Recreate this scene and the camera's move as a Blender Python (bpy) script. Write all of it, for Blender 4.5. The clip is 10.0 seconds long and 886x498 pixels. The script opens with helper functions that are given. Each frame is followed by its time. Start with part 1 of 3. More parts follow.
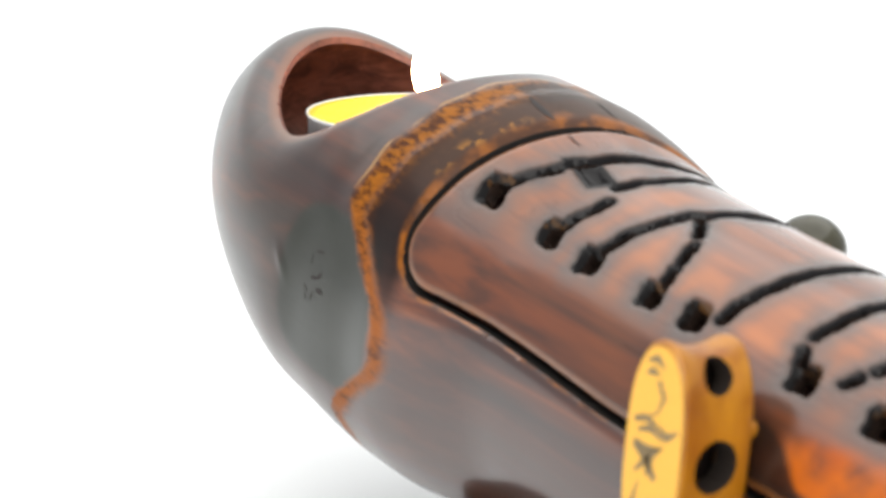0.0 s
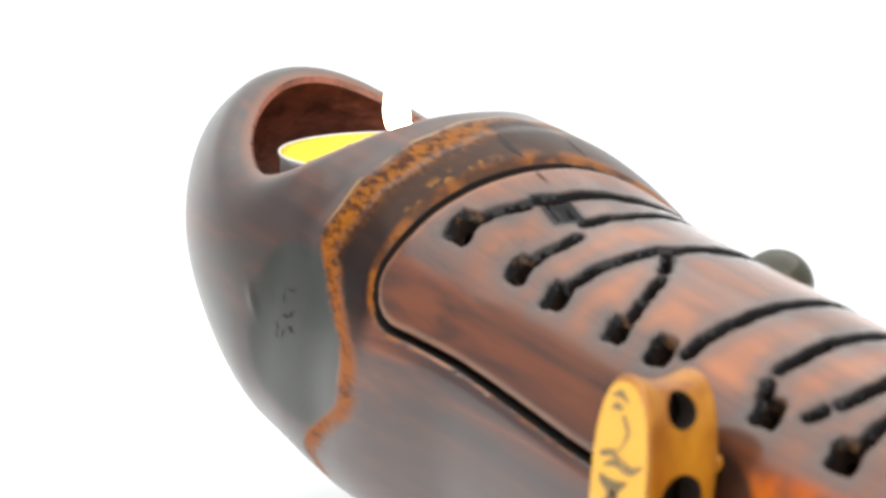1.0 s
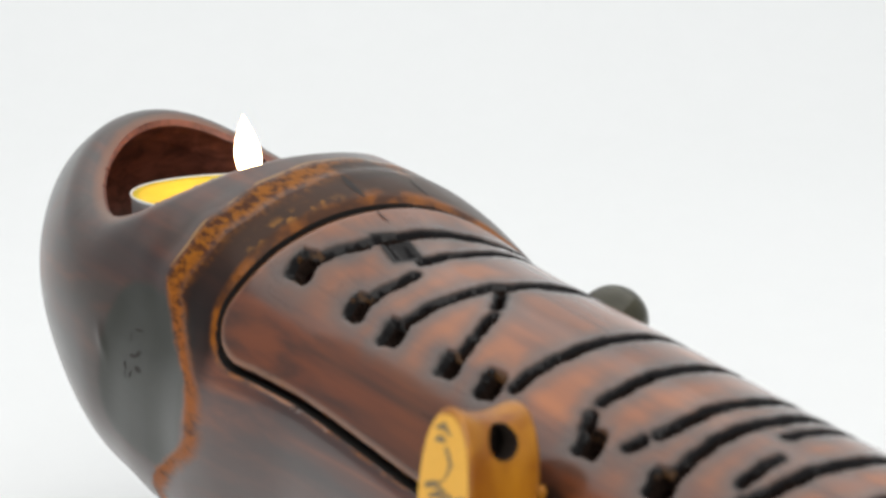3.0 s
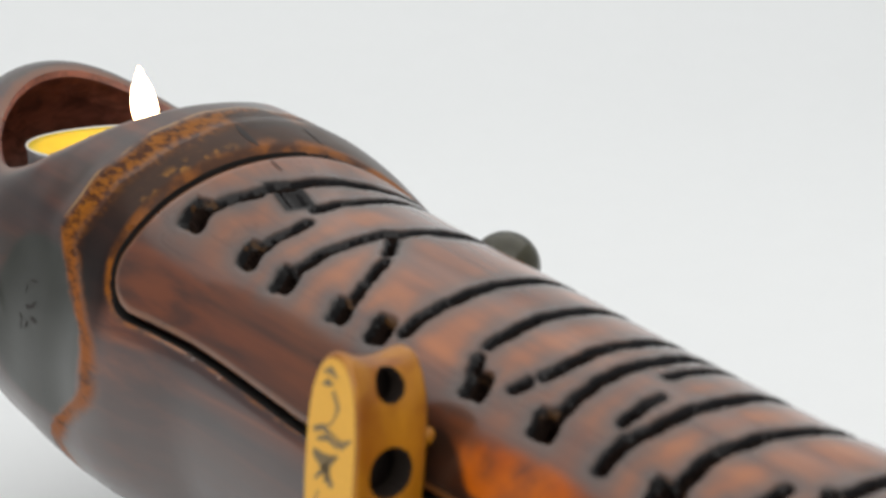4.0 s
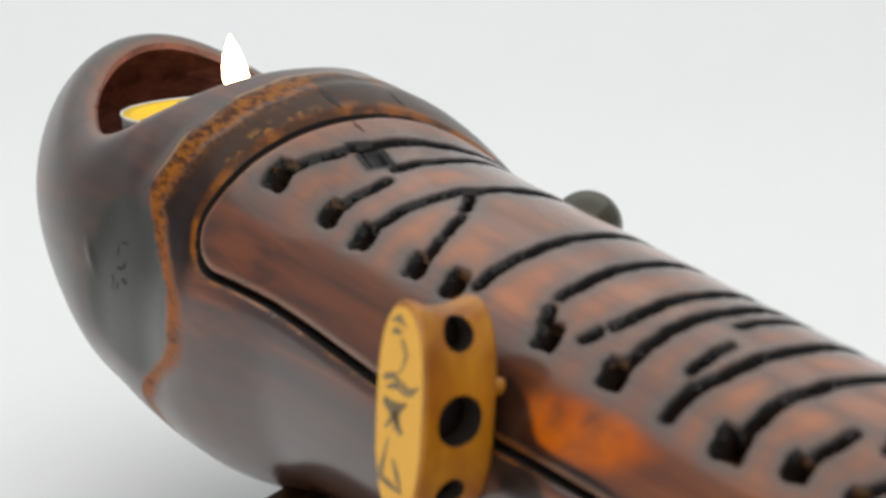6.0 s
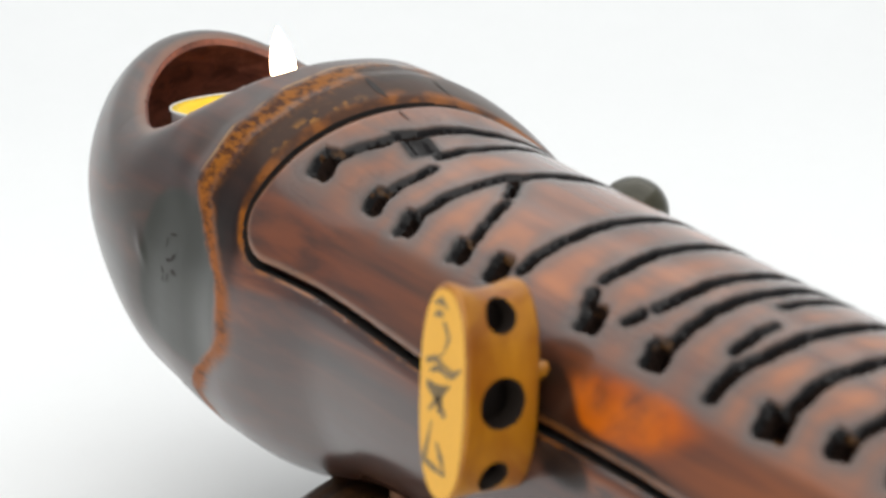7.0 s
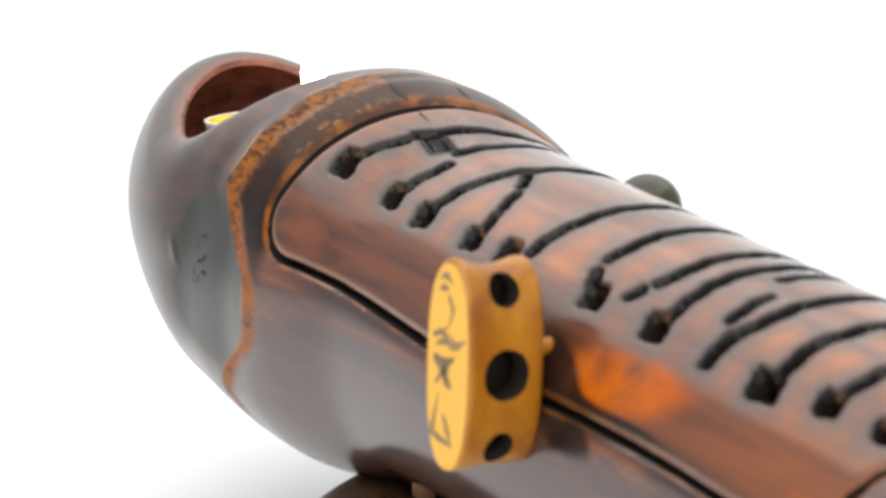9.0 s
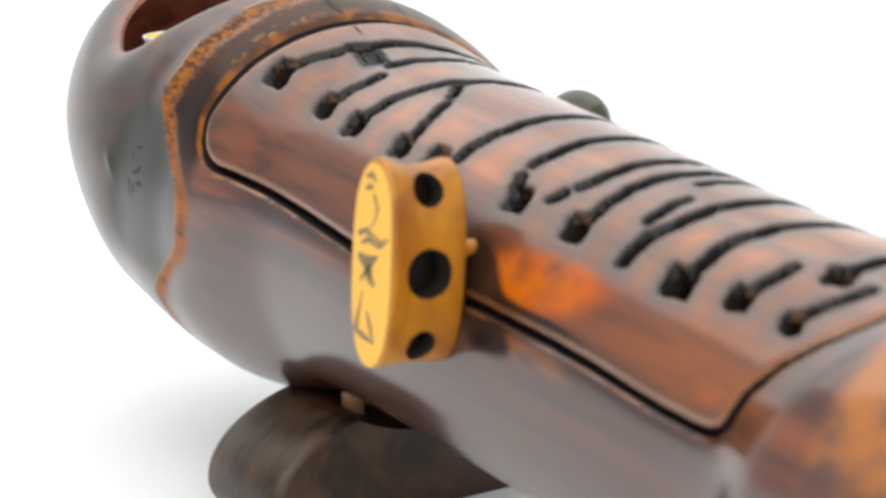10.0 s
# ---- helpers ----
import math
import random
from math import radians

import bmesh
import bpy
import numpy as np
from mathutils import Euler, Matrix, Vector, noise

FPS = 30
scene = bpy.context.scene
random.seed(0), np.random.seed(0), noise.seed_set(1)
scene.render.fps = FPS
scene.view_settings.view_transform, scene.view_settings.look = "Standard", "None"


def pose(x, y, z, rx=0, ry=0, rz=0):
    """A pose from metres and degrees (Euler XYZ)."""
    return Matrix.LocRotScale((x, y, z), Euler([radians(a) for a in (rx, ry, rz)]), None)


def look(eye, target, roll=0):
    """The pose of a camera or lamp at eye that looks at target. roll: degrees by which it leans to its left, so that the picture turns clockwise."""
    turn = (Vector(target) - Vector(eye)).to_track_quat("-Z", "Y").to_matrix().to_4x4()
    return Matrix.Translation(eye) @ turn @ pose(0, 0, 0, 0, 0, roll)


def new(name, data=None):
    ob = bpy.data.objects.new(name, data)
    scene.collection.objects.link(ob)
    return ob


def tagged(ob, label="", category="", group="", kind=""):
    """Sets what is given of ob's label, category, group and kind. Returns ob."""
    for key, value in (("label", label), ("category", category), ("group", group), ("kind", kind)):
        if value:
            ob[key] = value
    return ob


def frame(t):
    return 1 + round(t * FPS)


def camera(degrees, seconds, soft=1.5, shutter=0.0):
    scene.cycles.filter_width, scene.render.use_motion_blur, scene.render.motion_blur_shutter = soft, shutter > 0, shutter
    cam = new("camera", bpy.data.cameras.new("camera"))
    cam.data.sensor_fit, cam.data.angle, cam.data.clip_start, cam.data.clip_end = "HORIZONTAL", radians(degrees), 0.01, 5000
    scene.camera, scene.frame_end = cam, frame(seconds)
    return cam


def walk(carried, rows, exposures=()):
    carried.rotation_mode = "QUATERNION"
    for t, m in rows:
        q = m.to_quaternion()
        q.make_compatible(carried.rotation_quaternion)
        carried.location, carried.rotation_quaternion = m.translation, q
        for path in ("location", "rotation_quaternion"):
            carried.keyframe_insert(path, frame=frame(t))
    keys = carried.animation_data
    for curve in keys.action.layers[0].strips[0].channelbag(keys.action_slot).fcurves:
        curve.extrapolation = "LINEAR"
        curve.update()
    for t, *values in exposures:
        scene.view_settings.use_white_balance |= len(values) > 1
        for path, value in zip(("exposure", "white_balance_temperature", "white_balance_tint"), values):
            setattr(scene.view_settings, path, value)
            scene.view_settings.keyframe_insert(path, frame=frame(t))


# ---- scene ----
cam = camera(29.2, 10.0, soft=3.0)
cam.data.dof.use_dof = True
cam.data.dof.focus_distance = 0.275
cam.data.dof.aperture_fstop = 31.0
walk(cam, [
    (0.0, look((-0.15333, -0.18408, 0.11110), (-0.03727, -0.02850, 0.06287), 0.90)),
    (0.5, look((-0.15246, -0.18535, 0.11213), (-0.03560, -0.03040, 0.06380), 0.55)),
    (1.0, look((-0.15172, -0.18657, 0.11130), (-0.03418, -0.03083, 0.06740), 0.51)),
    (1.5, look((-0.15182, -0.18932, 0.11228), (-0.03352, -0.03385, 0.06948), 0.28)),
    (2.0, look((-0.14952, -0.19133, 0.11035), (-0.02967, -0.03622, 0.07067), 0.56)),
    (2.5, look((-0.14805, -0.19320, 0.11052), (-0.02645, -0.03916, 0.07196), 0.56)),
    (3.0, look((-0.14702, -0.19569, 0.11151), (-0.02062, -0.04560, 0.07280), 0.68)),
    (4.5, look((-0.14375, -0.20254, 0.11096), (-0.01081, -0.06011, 0.06581), 0.62)),
    (5.0, look((-0.14152, -0.20466, 0.11104), (-0.01144, -0.05882, 0.06851), 0.04)),
    (5.5, look((-0.14027, -0.20606, 0.10814), (-0.01537, -0.05667, 0.06249), -0.45)),
    (6.0, look((-0.14113, -0.20667, 0.10559), (-0.02077, -0.05303, 0.06190), -0.53)),
    (7.5, look((-0.13902, -0.21173, 0.10035), (-0.02707, -0.05145, 0.05820), -1.92)),
    (8.0, look((-0.14066, -0.21557, 0.09711), (-0.03104, -0.05332, 0.05636), -1.86)),
    (8.5, look((-0.13848, -0.21696, 0.09468), (-0.02874, -0.05463, 0.05460), -1.61)),
    (9.0, look((-0.13839, -0.22030, 0.09230), (-0.02995, -0.05555, 0.05919), -2.11)),
    (9.5, look((-0.13821, -0.22277, 0.08896), (-0.03096, -0.05686, 0.05781), -1.74)),
    (10.0, look((-0.13785, -0.22599, 0.08545), (-0.02582, -0.06460, 0.04803), -0.99)),
], exposures=[(0.0, 0.76), (2.3, 0.66), (2.7, 0.42), (3.0, 0.12), (3.3, 0.03), (4.4, -0.10), (5.6, -0.14), (6.2, 0.08), (7.4, 0.26), (8.2, 0.46), (10.0, 0.66)])

# ---- light: a white studio table under a soft, bright surround ----
world = bpy.data.worlds.new("studio")
scene.world = world
world.use_nodes = True
world.node_tree.nodes["Background"].inputs[0].default_value = (0.93, 0.97, 1.0, 1)
world.node_tree.nodes["Background"].inputs[1].default_value = 0.42


def area_lamp(name, eye, target, size, watts, colour):
    data = bpy.data.lights.new(name, "AREA")
    data.shape, data.size, data.size_y, data.energy, data.color = "RECTANGLE", size[0], size[1], watts, colour
    ob = new(name, data)
    ob.matrix_world = look(eye, target)
    return ob


area_lamp("softbox_overhead", (0.10, 0.18, 1.08), (0.0, 0.08, 0.04), (2.2, 2.0), 13.0, (1.0, 0.985, 0.96))
area_lamp("softbox_side", (-0.42, -0.50, 0.46), (-0.03, -0.15, 0.01), (0.8, 0.6), 2.3, (1.0, 0.975, 0.94))

# ---- materials ----


class Nodes:
    """Small helper round a node tree."""

    def __init__(self, name, rough=0.5, metal=0.0):
        self.mat = bpy.data.materials.new(name)
        self.mat.use_nodes = True
        self.tree = self.mat.node_tree
        self.bsdf = self.tree.nodes["Principled BSDF"]
        self.set("Roughness", rough)
        self.set("Metallic", metal)
        coord = self.tree.nodes.new("ShaderNodeTexCoord")
        self.coord = coord.outputs["Object"]

    def link(self, a, b):
        if isinstance(a, (int, float)):
            b.default_value = a
        elif isinstance(a, tuple):
            b.default_value = (*a, 1) if len(b.default_value) == 4 else a
        else:
            self.tree.links.new(a, b)

    def set(self, name, value):
        self.link(value, self.bsdf.inputs[name])

    def math(self, op, a, b=0.0, c=None):
        n = self.tree.nodes.new("ShaderNodeMath")
        n.operation = op
        self.link(a, n.inputs[0])
        self.link(b, n.inputs[1])
        if c is not None:
            self.link(c, n.inputs[2])
        return n.outputs[0]

    def scaled(self, x, y, z):
        n = self.tree.nodes.new("ShaderNodeMapping")
        self.link(self.coord, n.inputs["Vector"])
        n.inputs["Scale"].default_value = (x, y, z)
        return n.outputs[0]

    def noise(self, scale, detail=4.0, stretch=(1, 1, 1), distort=0.0, rough=0.55):
        n = self.tree.nodes.new("ShaderNodeTexNoise")
        self.link(self.scaled(*stretch), n.inputs["Vector"])
        n.inputs["Scale"].default_value = scale
        n.inputs["Detail"].default_value = detail
        n.inputs["Roughness"].default_value = rough
        n.inputs["Distortion"].default_value = distort
        return n.outputs[0]

    def ramp(self, value, *stops):
        n = self.tree.nodes.new("ShaderNodeValToRGB")
        self.link(value, n.inputs[0])
        el = n.color_ramp.elements
        while len(el) < len(stops):
            el.new(0.5)
        for e, (p, c) in zip(el, stops):
            e.position = p
            e.color = (*c, 1) if isinstance(c, tuple) else (c, c, c, 1)
        return n.outputs[0]

    def step(self, value, lo, hi, a=0.0, b=1.0):
        n = self.tree.nodes.new("ShaderNodeMapRange")
        n.interpolation_type = "SMOOTHSTEP"
        self.link(value, n.inputs[0])
        for i, v in enumerate((lo, hi, a, b)):
            n.inputs[i + 1].default_value = v
        return n.outputs[0]

    def mix(self, fac, a, b, mode="MIX"):
        n = self.tree.nodes.new("ShaderNodeMix")
        n.data_type, n.blend_type = "RGBA", mode
        self.link(fac, n.inputs[0])
        self.link(a, n.inputs[6])
        self.link(b, n.inputs[7])
        return n.outputs[2]

    def axis(self, i):
        n = self.tree.nodes.new("ShaderNodeSeparateXYZ")
        self.link(self.coord, n.inputs[0])
        return n.outputs[i]

    def attr(self, name):
        n = self.tree.nodes.new("ShaderNodeAttribute")
        n.attribute_name = name
        return n.outputs["Fac"]

    def bump(self, height, strength, distance=0.0005):
        n = self.tree.nodes.new("ShaderNodeBump")
        n.inputs["Strength"].default_value = strength
        n.inputs["Distance"].default_value = distance
        self.link(height, n.inputs["Height"])
        self.link(n.outputs[0], self.bsdf.inputs["Normal"])


def lacquered_bamboo(name, lid):
    """Smoked, polished bamboo: streaks along the cane, a paler orange node, scorched edges on the lid."""
    n = Nodes(name)
    streak = n.noise(300, 5, (1, 0.035, 1), 0.35)
    broad = n.noise(70, 3, (1, 0.16, 1), 0.5)
    fine = n.noise(2300, 3, (1, 0.25, 1))
    warm = n.ramp(n.math("ADD", n.math("MULTIPLY", streak, 0.62), n.math("MULTIPLY", broad, 0.42)),
                  (0.34, (0.018, 0.0085, 0.0068)), (0.47, (0.042, 0.0130, 0.0080)), (0.59, (0.088, 0.0235, 0.0095)), (0.74, (0.210, 0.0560, 0.0150)))
    y = n.axis(1)
    if lid:
        cut = n.attr("cut")
        rim = n.attr("rim")
        jag = n.math("MULTIPLY", n.math("SUBTRACT", n.noise(230, 3), 0.5), 2.2)
        warm = n.mix(n.step(broad, 0.18, 0.62), warm, n.mix(n.step(n.math("ADD", n.math("MULTIPLY", streak, 0.45), n.math("MULTIPLY", n.noise(95, 2, (1, 0.5, 1), 0.8), 0.55)), 0.30, 0.68), (0.140, 0.037, 0.012), (0.470, 0.140, 0.028)))
        smoked = n.math("MULTIPLY", n.step(n.math("ADD", y, n.math("MULTIPLY", n.math("SUBTRACT", broad, 0.5), 0.05)), -0.060, -0.018), 0.42)
        warm = n.mix(smoked, warm, n.mix(streak, (0.040, 0.014, 0.009), (0.115, 0.034, 0.012)))
        butt = n.math("MULTIPLY", n.step(n.math("ADD", y, n.math("MULTIPLY", n.math("SUBTRACT", broad, 0.5), 0.03)), -0.092, -0.112), 0.35)
        warm = n.mix(butt, warm, n.mix(streak, (0.034, 0.018, 0.014), (0.105, 0.040, 0.020)))
        # shade of the lid's flanks, put into the colour by angle from the top
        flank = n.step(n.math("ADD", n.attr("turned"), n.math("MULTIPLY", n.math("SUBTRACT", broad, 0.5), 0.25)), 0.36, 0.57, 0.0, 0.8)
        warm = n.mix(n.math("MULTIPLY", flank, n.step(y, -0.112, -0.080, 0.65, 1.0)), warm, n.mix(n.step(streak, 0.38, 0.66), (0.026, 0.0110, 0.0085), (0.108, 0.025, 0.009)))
        hot = n.math("MULTIPLY", n.step(n.attr("glow"), 0.10, 0.7), n.step(n.noise(200, 4), 0.16, 0.60))
        col = n.mix(hot, warm, n.mix(n.noise(160, 3), (0.30, 0.045, 0.0005), (0.56, 0.130, 0.0008)))
        col = n.mix(n.step(n.math("ADD", n.attr("dark_blotch"), n.math("MULTIPLY", n.math("SUBTRACT", n.noise(200, 4), 0.5), 0.5)), 0.25, 0.60, 0.0, 0.93), col, (0.0100, 0.0062, 0.0052))
        grey = n.mix(streak, (0.0372, 0.0325, 0.0308), (0.0775, 0.0638, 0.0561))
        col = n.mix(n.step(n.math("ADD", cut, jag), 4.4, -0.2, 0.0, 0.92), col, grey)
        col = n.mix(n.step(n.math("ADD", cut, n.math("MULTIPLY", jag, 0.25)), 0.85, 0.35), col, (0.0070, 0.0058, 0.0060))
        col = n.mix(n.step(n.math("ADD", rim, n.math("MULTIPLY", n.math("SUBTRACT", n.noise(300, 3), 0.5), 0.8)), 1.3, 0.2, 0.0, 0.7), col, (0.2300, 0.0820, 0.0210))
        # light on the holes' walls painted in: tan wood one side, near-black the other
        lit_wall = n.mix(n.step(n.math("ADD", n.noise(420, 3), n.attr("side")), 0.50, 0.62), (0.0050, 0.0042, 0.0040), (0.095, 0.045, 0.016))
        col = n.mix(n.step(n.attr("square"), 0.95, 0.55, 0.0, 0.9), col, lit_wall)
        n.set("Roughness", n.math("ADD", n.math("MULTIPLY", streak, 0.14), n.step(cut, 0.6, 1.4, 0.06, 0.22)))
        relief = n.math("MULTIPLY", n.step(n.attr("slot"), 0.9, 0.3), n.math("MULTIPLY", n.noise(800, 2), 2.5))
    else:
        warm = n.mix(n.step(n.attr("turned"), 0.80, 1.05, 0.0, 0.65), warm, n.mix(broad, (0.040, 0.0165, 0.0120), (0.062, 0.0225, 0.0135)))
        grey = n.mix(streak, (0.018, 0.0145, 0.0125), (0.050, 0.036, 0.029))
        patch = n.math("MULTIPLY", n.step(n.noise(48, 3, (1, 0.55, 1), 1.1), 0.32, 0.68), n.step(y, 0.0, 0.012))
        col = n.mix(patch, warm, grey)
        col = n.mix(n.math("MULTIPLY", n.step(n.attr("glow"), 0.1, 0.8, 0.0, 0.85), n.step(n.noise(420, 5, (1, 0.3, 1)), 0.30, 0.68)), col, (0.3066, 0.0809, 0.0090))
        col = n.mix(n.step(n.math("ADD", n.attr("dark_blotch"), n.math("MULTIPLY", n.math("SUBTRACT", n.noise(200, 4), 0.5), 0.5)), 0.25, 0.60, 0.0, 0.93), col, (0.0100, 0.0062, 0.0052))
        spot = n.attr("scar")
        col = n.mix(n.step(n.math("ADD", spot, n.math("MULTIPLY", n.math("SUBTRACT", n.noise(110, 3), 0.5), 0.35)), 0.34, 0.52), col, n.mix(streak, (0.019, 0.0205, 0.016), (0.034, 0.034, 0.027)))
        matt = n.step(spot, 0.2, 0.6)
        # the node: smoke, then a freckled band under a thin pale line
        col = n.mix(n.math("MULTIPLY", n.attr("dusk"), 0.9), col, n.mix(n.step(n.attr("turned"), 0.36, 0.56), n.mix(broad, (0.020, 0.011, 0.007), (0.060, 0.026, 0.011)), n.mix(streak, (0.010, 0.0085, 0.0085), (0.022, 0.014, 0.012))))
        ragged = n.math("MULTIPLY", n.math("SUBTRACT", n.noise(420, 5, (1, 0.6, 1)), 0.5), 2.4)
        line = n.math("ADD", n.attr("node"), ragged)
        share = n.math("DIVIDE", line, n.attr("wide"))
        lips = n.math("MULTIPLY", n.step(share, 0.18, -0.30), n.step(share, -1.5, -0.55))
        flecks = n.step(n.math("ADD", n.noise(1150, 4, (1, 0.45, 1)), n.math("MULTIPLY", n.noise(210, 3), 0.55)), 0.66, 0.88)
        col = n.mix(n.math("MULTIPLY", lips, 0.95), col, n.mix(n.math("MAXIMUM", flecks, n.math("MULTIPLY", n.step(n.attr("turned"), 0.55, 0.8), n.step(n.noise(380, 4, (1, 0.6, 1)), 0.30, 0.62))), (0.060, 0.018, 0.0050), n.mix(n.step(n.attr("turned"), 0.5, 0.75), n.mix(fine, (0.190, 0.055, 0.0040), (0.360, 0.130, 0.0100)), n.mix(fine, (0.200, 0.050, 0.0080), (0.360, 0.110, 0.0130)))))
        col = n.mix(n.step(n.math("ADD", n.attr("crown"), n.math("MULTIPLY", n.math("SUBTRACT", n.noise(260, 4), 0.5), 0.7)), 0.30, 0.75, 0.0, 0.9), col, n.mix(broad, (0.014, 0.011, 0.011), (0.050, 0.026, 0.016)))
        dots = n.math("MULTIPLY", n.attr("fleck"), n.step(n.noise(430, 2), 0.50, 0.60))
        col = n.mix(dots, col, (0.270, 0.115, 0.018))
        thin = n.math("MULTIPLY", n.step(n.attr("node"), -0.15, 0.10), n.step(n.attr("node"), 0.75, 0.45))
        col = n.mix(n.math("MULTIPLY", thin, n.math("MULTIPLY", n.step(n.attr("turned"), 0.62, 0.50, 0.0, 0.8), n.step(n.noise(180, 3), 0.38, 0.55))), col, (0.330, 0.170, 0.050))
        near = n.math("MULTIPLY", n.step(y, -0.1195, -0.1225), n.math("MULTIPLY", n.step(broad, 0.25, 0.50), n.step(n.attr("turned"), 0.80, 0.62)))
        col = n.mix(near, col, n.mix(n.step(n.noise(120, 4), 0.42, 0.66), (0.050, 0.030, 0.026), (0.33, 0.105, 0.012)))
        col = n.mix(n.step(n.math("ADD", n.attr("edge"), n.math("MULTIPLY", n.math("SUBTRACT", n.noise(300, 4), 0.5), 0.7)), 0.15, 0.75, 0.0, 0.85), col, n.mix(n.step(n.noise(170, 4), 0.40, 0.62), (0.060, 0.020, 0.0060), (0.270, 0.082, 0.0060)))
        col = n.mix(n.step(n.attr("cut"), 1.7, 0.2, 0.0, 0.7), col, (0.1753, 0.0638, 0.0211))
        n.set("Roughness", n.math("ADD", n.math("MULTIPLY", streak, 0.16), 0.24))
        relief = n.math("MULTIPLY", lips, n.math("MULTIPLY", flecks, 1.5))
    n.set("Base Color", col)
    n.set("Specular IOR Level", n.step(cut, 0.4, 1.1, 0.12, 0.3) if lid else n.math("SUBTRACT", 0.3, n.math("MULTIPLY", n.math("MAXIMUM", lips, n.attr("dusk")), 0.22)))
    n.set("Coat Weight", n.math("SUBTRACT", n.step(cut, 0.4, 1.1, 0.22, 1.0), n.math("MULTIPLY", n.math("MAXIMUM", n.math("MULTIPLY", hot, 0.9), n.step(n.attr("dark_blotch"), 0.2, 0.7)), 0.75)) if lid else n.math("SUBTRACT", n.step(y, -0.004, 0.012, 0.95, 0.5), n.math("MAXIMUM", n.math("MULTIPLY", matt, 0.4), n.math("MULTIPLY", n.math("MAXIMUM", lips, n.math("MAXIMUM", n.attr("dusk"), n.step(n.attr("dark_blotch"), 0.2, 0.7))), 0.78))))
    n.set("Coat IOR", 1.5 if lid else 1.68)
    n.set("Coat Roughness", n.step(cut, 0.5, 1.3, 0.04, 0.15) if lid else n.step(y, -0.004, 0.012, 0.15, 0.24))
    n.bump(n.math("ADD", relief, n.math("ADD", n.math("MULTIPLY", streak, 0.7), n.math("MULTIPLY", fine, 0.3))), 0.10, 0.0004)
    return n.mat


def wood(name, dark, light, scale=500, rough=0.45, stretch=(1, 0.12, 1), bump=0.3):
    n = Nodes(name, rough)
    g = n.noise(scale, 5, stretch, 0.7)
    b = n.noise(scale * 0.16, 3)
    n.set("Base Color", n.mix(n.step(n.math("ADD", n.math("MULTIPLY", g, 0.6), n.math("MULTIPLY", b, 0.4)), 0.36, 0.64), dark, light))
    n.set("Roughness", n.math("ADD", n.math("MULTIPLY", g, 0.2), rough - 0.1))
    n.bump(g, bump, 0.0004)
    return n.mat


def plain(name, colour, rough=0.5, metal=0.0, grain=900, vary=0.15, bump=0.1):
    n = Nodes(name, rough, metal)
    g = n.noise(grain, 4)
    n.set("Base Color", n.mix(g, tuple(c * (1 - vary) for c in colour), tuple(min(1, c * (1 + vary)) for c in colour)))
    n.bump(g, bump, 0.0002)
    return n.mat


BODY = lacquered_bamboo("smoked_bamboo", False)
LID = lacquered_bamboo("smoked_bamboo_lid", True)
CHAR = plain("charred_edge", (0.030, 0.019, 0.015), 0.12, vary=0.85, grain=900, bump=0.8)
# near-black colour that stands in for the shade inside the lid's gap
GROOVE = plain("painted_gap_shade", (0.012, 0.010, 0.009), 0.7)
INSIDE = wood("bamboo_inside", (0.070, 0.028, 0.022), (0.220, 0.088, 0.064), 420, 0.5)
STAND = wood("dark_stained_wood", (0.011, 0.0048, 0.0022), (0.062, 0.027, 0.0085), 700, 0.40, (0.25, 1, 0.25))
BONE = wood("honey_bamboo", (0.24, 0.066, 0.001), (0.50, 0.205, 0.006), 330, 0.36, (0.3, 1, 0.12), 0.08)
BONE.node_tree.nodes["Principled BSDF"].inputs["Coat Weight"].default_value = 0.2
BONE.node_tree.nodes["Principled BSDF"].inputs["Coat Roughness"].default_value = 0.12
BONE_FACE = plain("honey_cut_face", (0.76, 0.40, 0.055), 0.6, grain=1500, vary=0.10)
BORE = plain("bored_hole", (0.016, 0.010, 0.007), 0.6)
INK = plain("ink_drawing", (0.20, 0.14, 0.065), 0.6, vary=0.55, grain=1600)
PEG = plain("copper_peg", (0.30, 0.15, 0.085), 0.4, grain=2000)
KNOB = plain("dark_olive_horn", (0.050, 0.046, 0.027), 0.16, vary=0.5, grain=350)
FOIL = plain("tealight_foil", (0.85, 0.85, 0.85), 0.48, 1.0)
WICK = plain("wick", (0.02, 0.016, 0.012), 0.8)
PAPER = plain("white_sweep", (0.86, 0.87, 0.87), 0.75, grain=60, vary=0.012, bump=0.02)


def wax_material():
    n = Nodes("yellow_wax", 0.25)
    n.set("Base Color", n.mix(n.noise(130, 3), (0.88, 0.60, 0.03), (0.93, 0.72, 0.06)))
    n.set("Subsurface Weight", 0.3)
    n.set("Subsurface Radius", (0.004, 0.003, 0.001))
    return n.mat


WAX = wax_material()


def flame_material():
    n = Nodes("flame")
    z = n.axis(2)
    n.set("Base Color", (0.0, 0.0, 0.0))
    n.set("Emission Color", n.ramp(n.math("MULTIPLY", z, 100.0), (0.0, (1.0, 0.30, 0.05)), (0.25, (1.0, 0.58, 0.28)), (0.6, (1.0, 0.64, 0.40)), (1.0, (1.0, 0.50, 0.26))))
    n.set("Emission Strength", 45.0)
    return n.mat


FLAME = flame_material()

# ---- mesh helpers ----


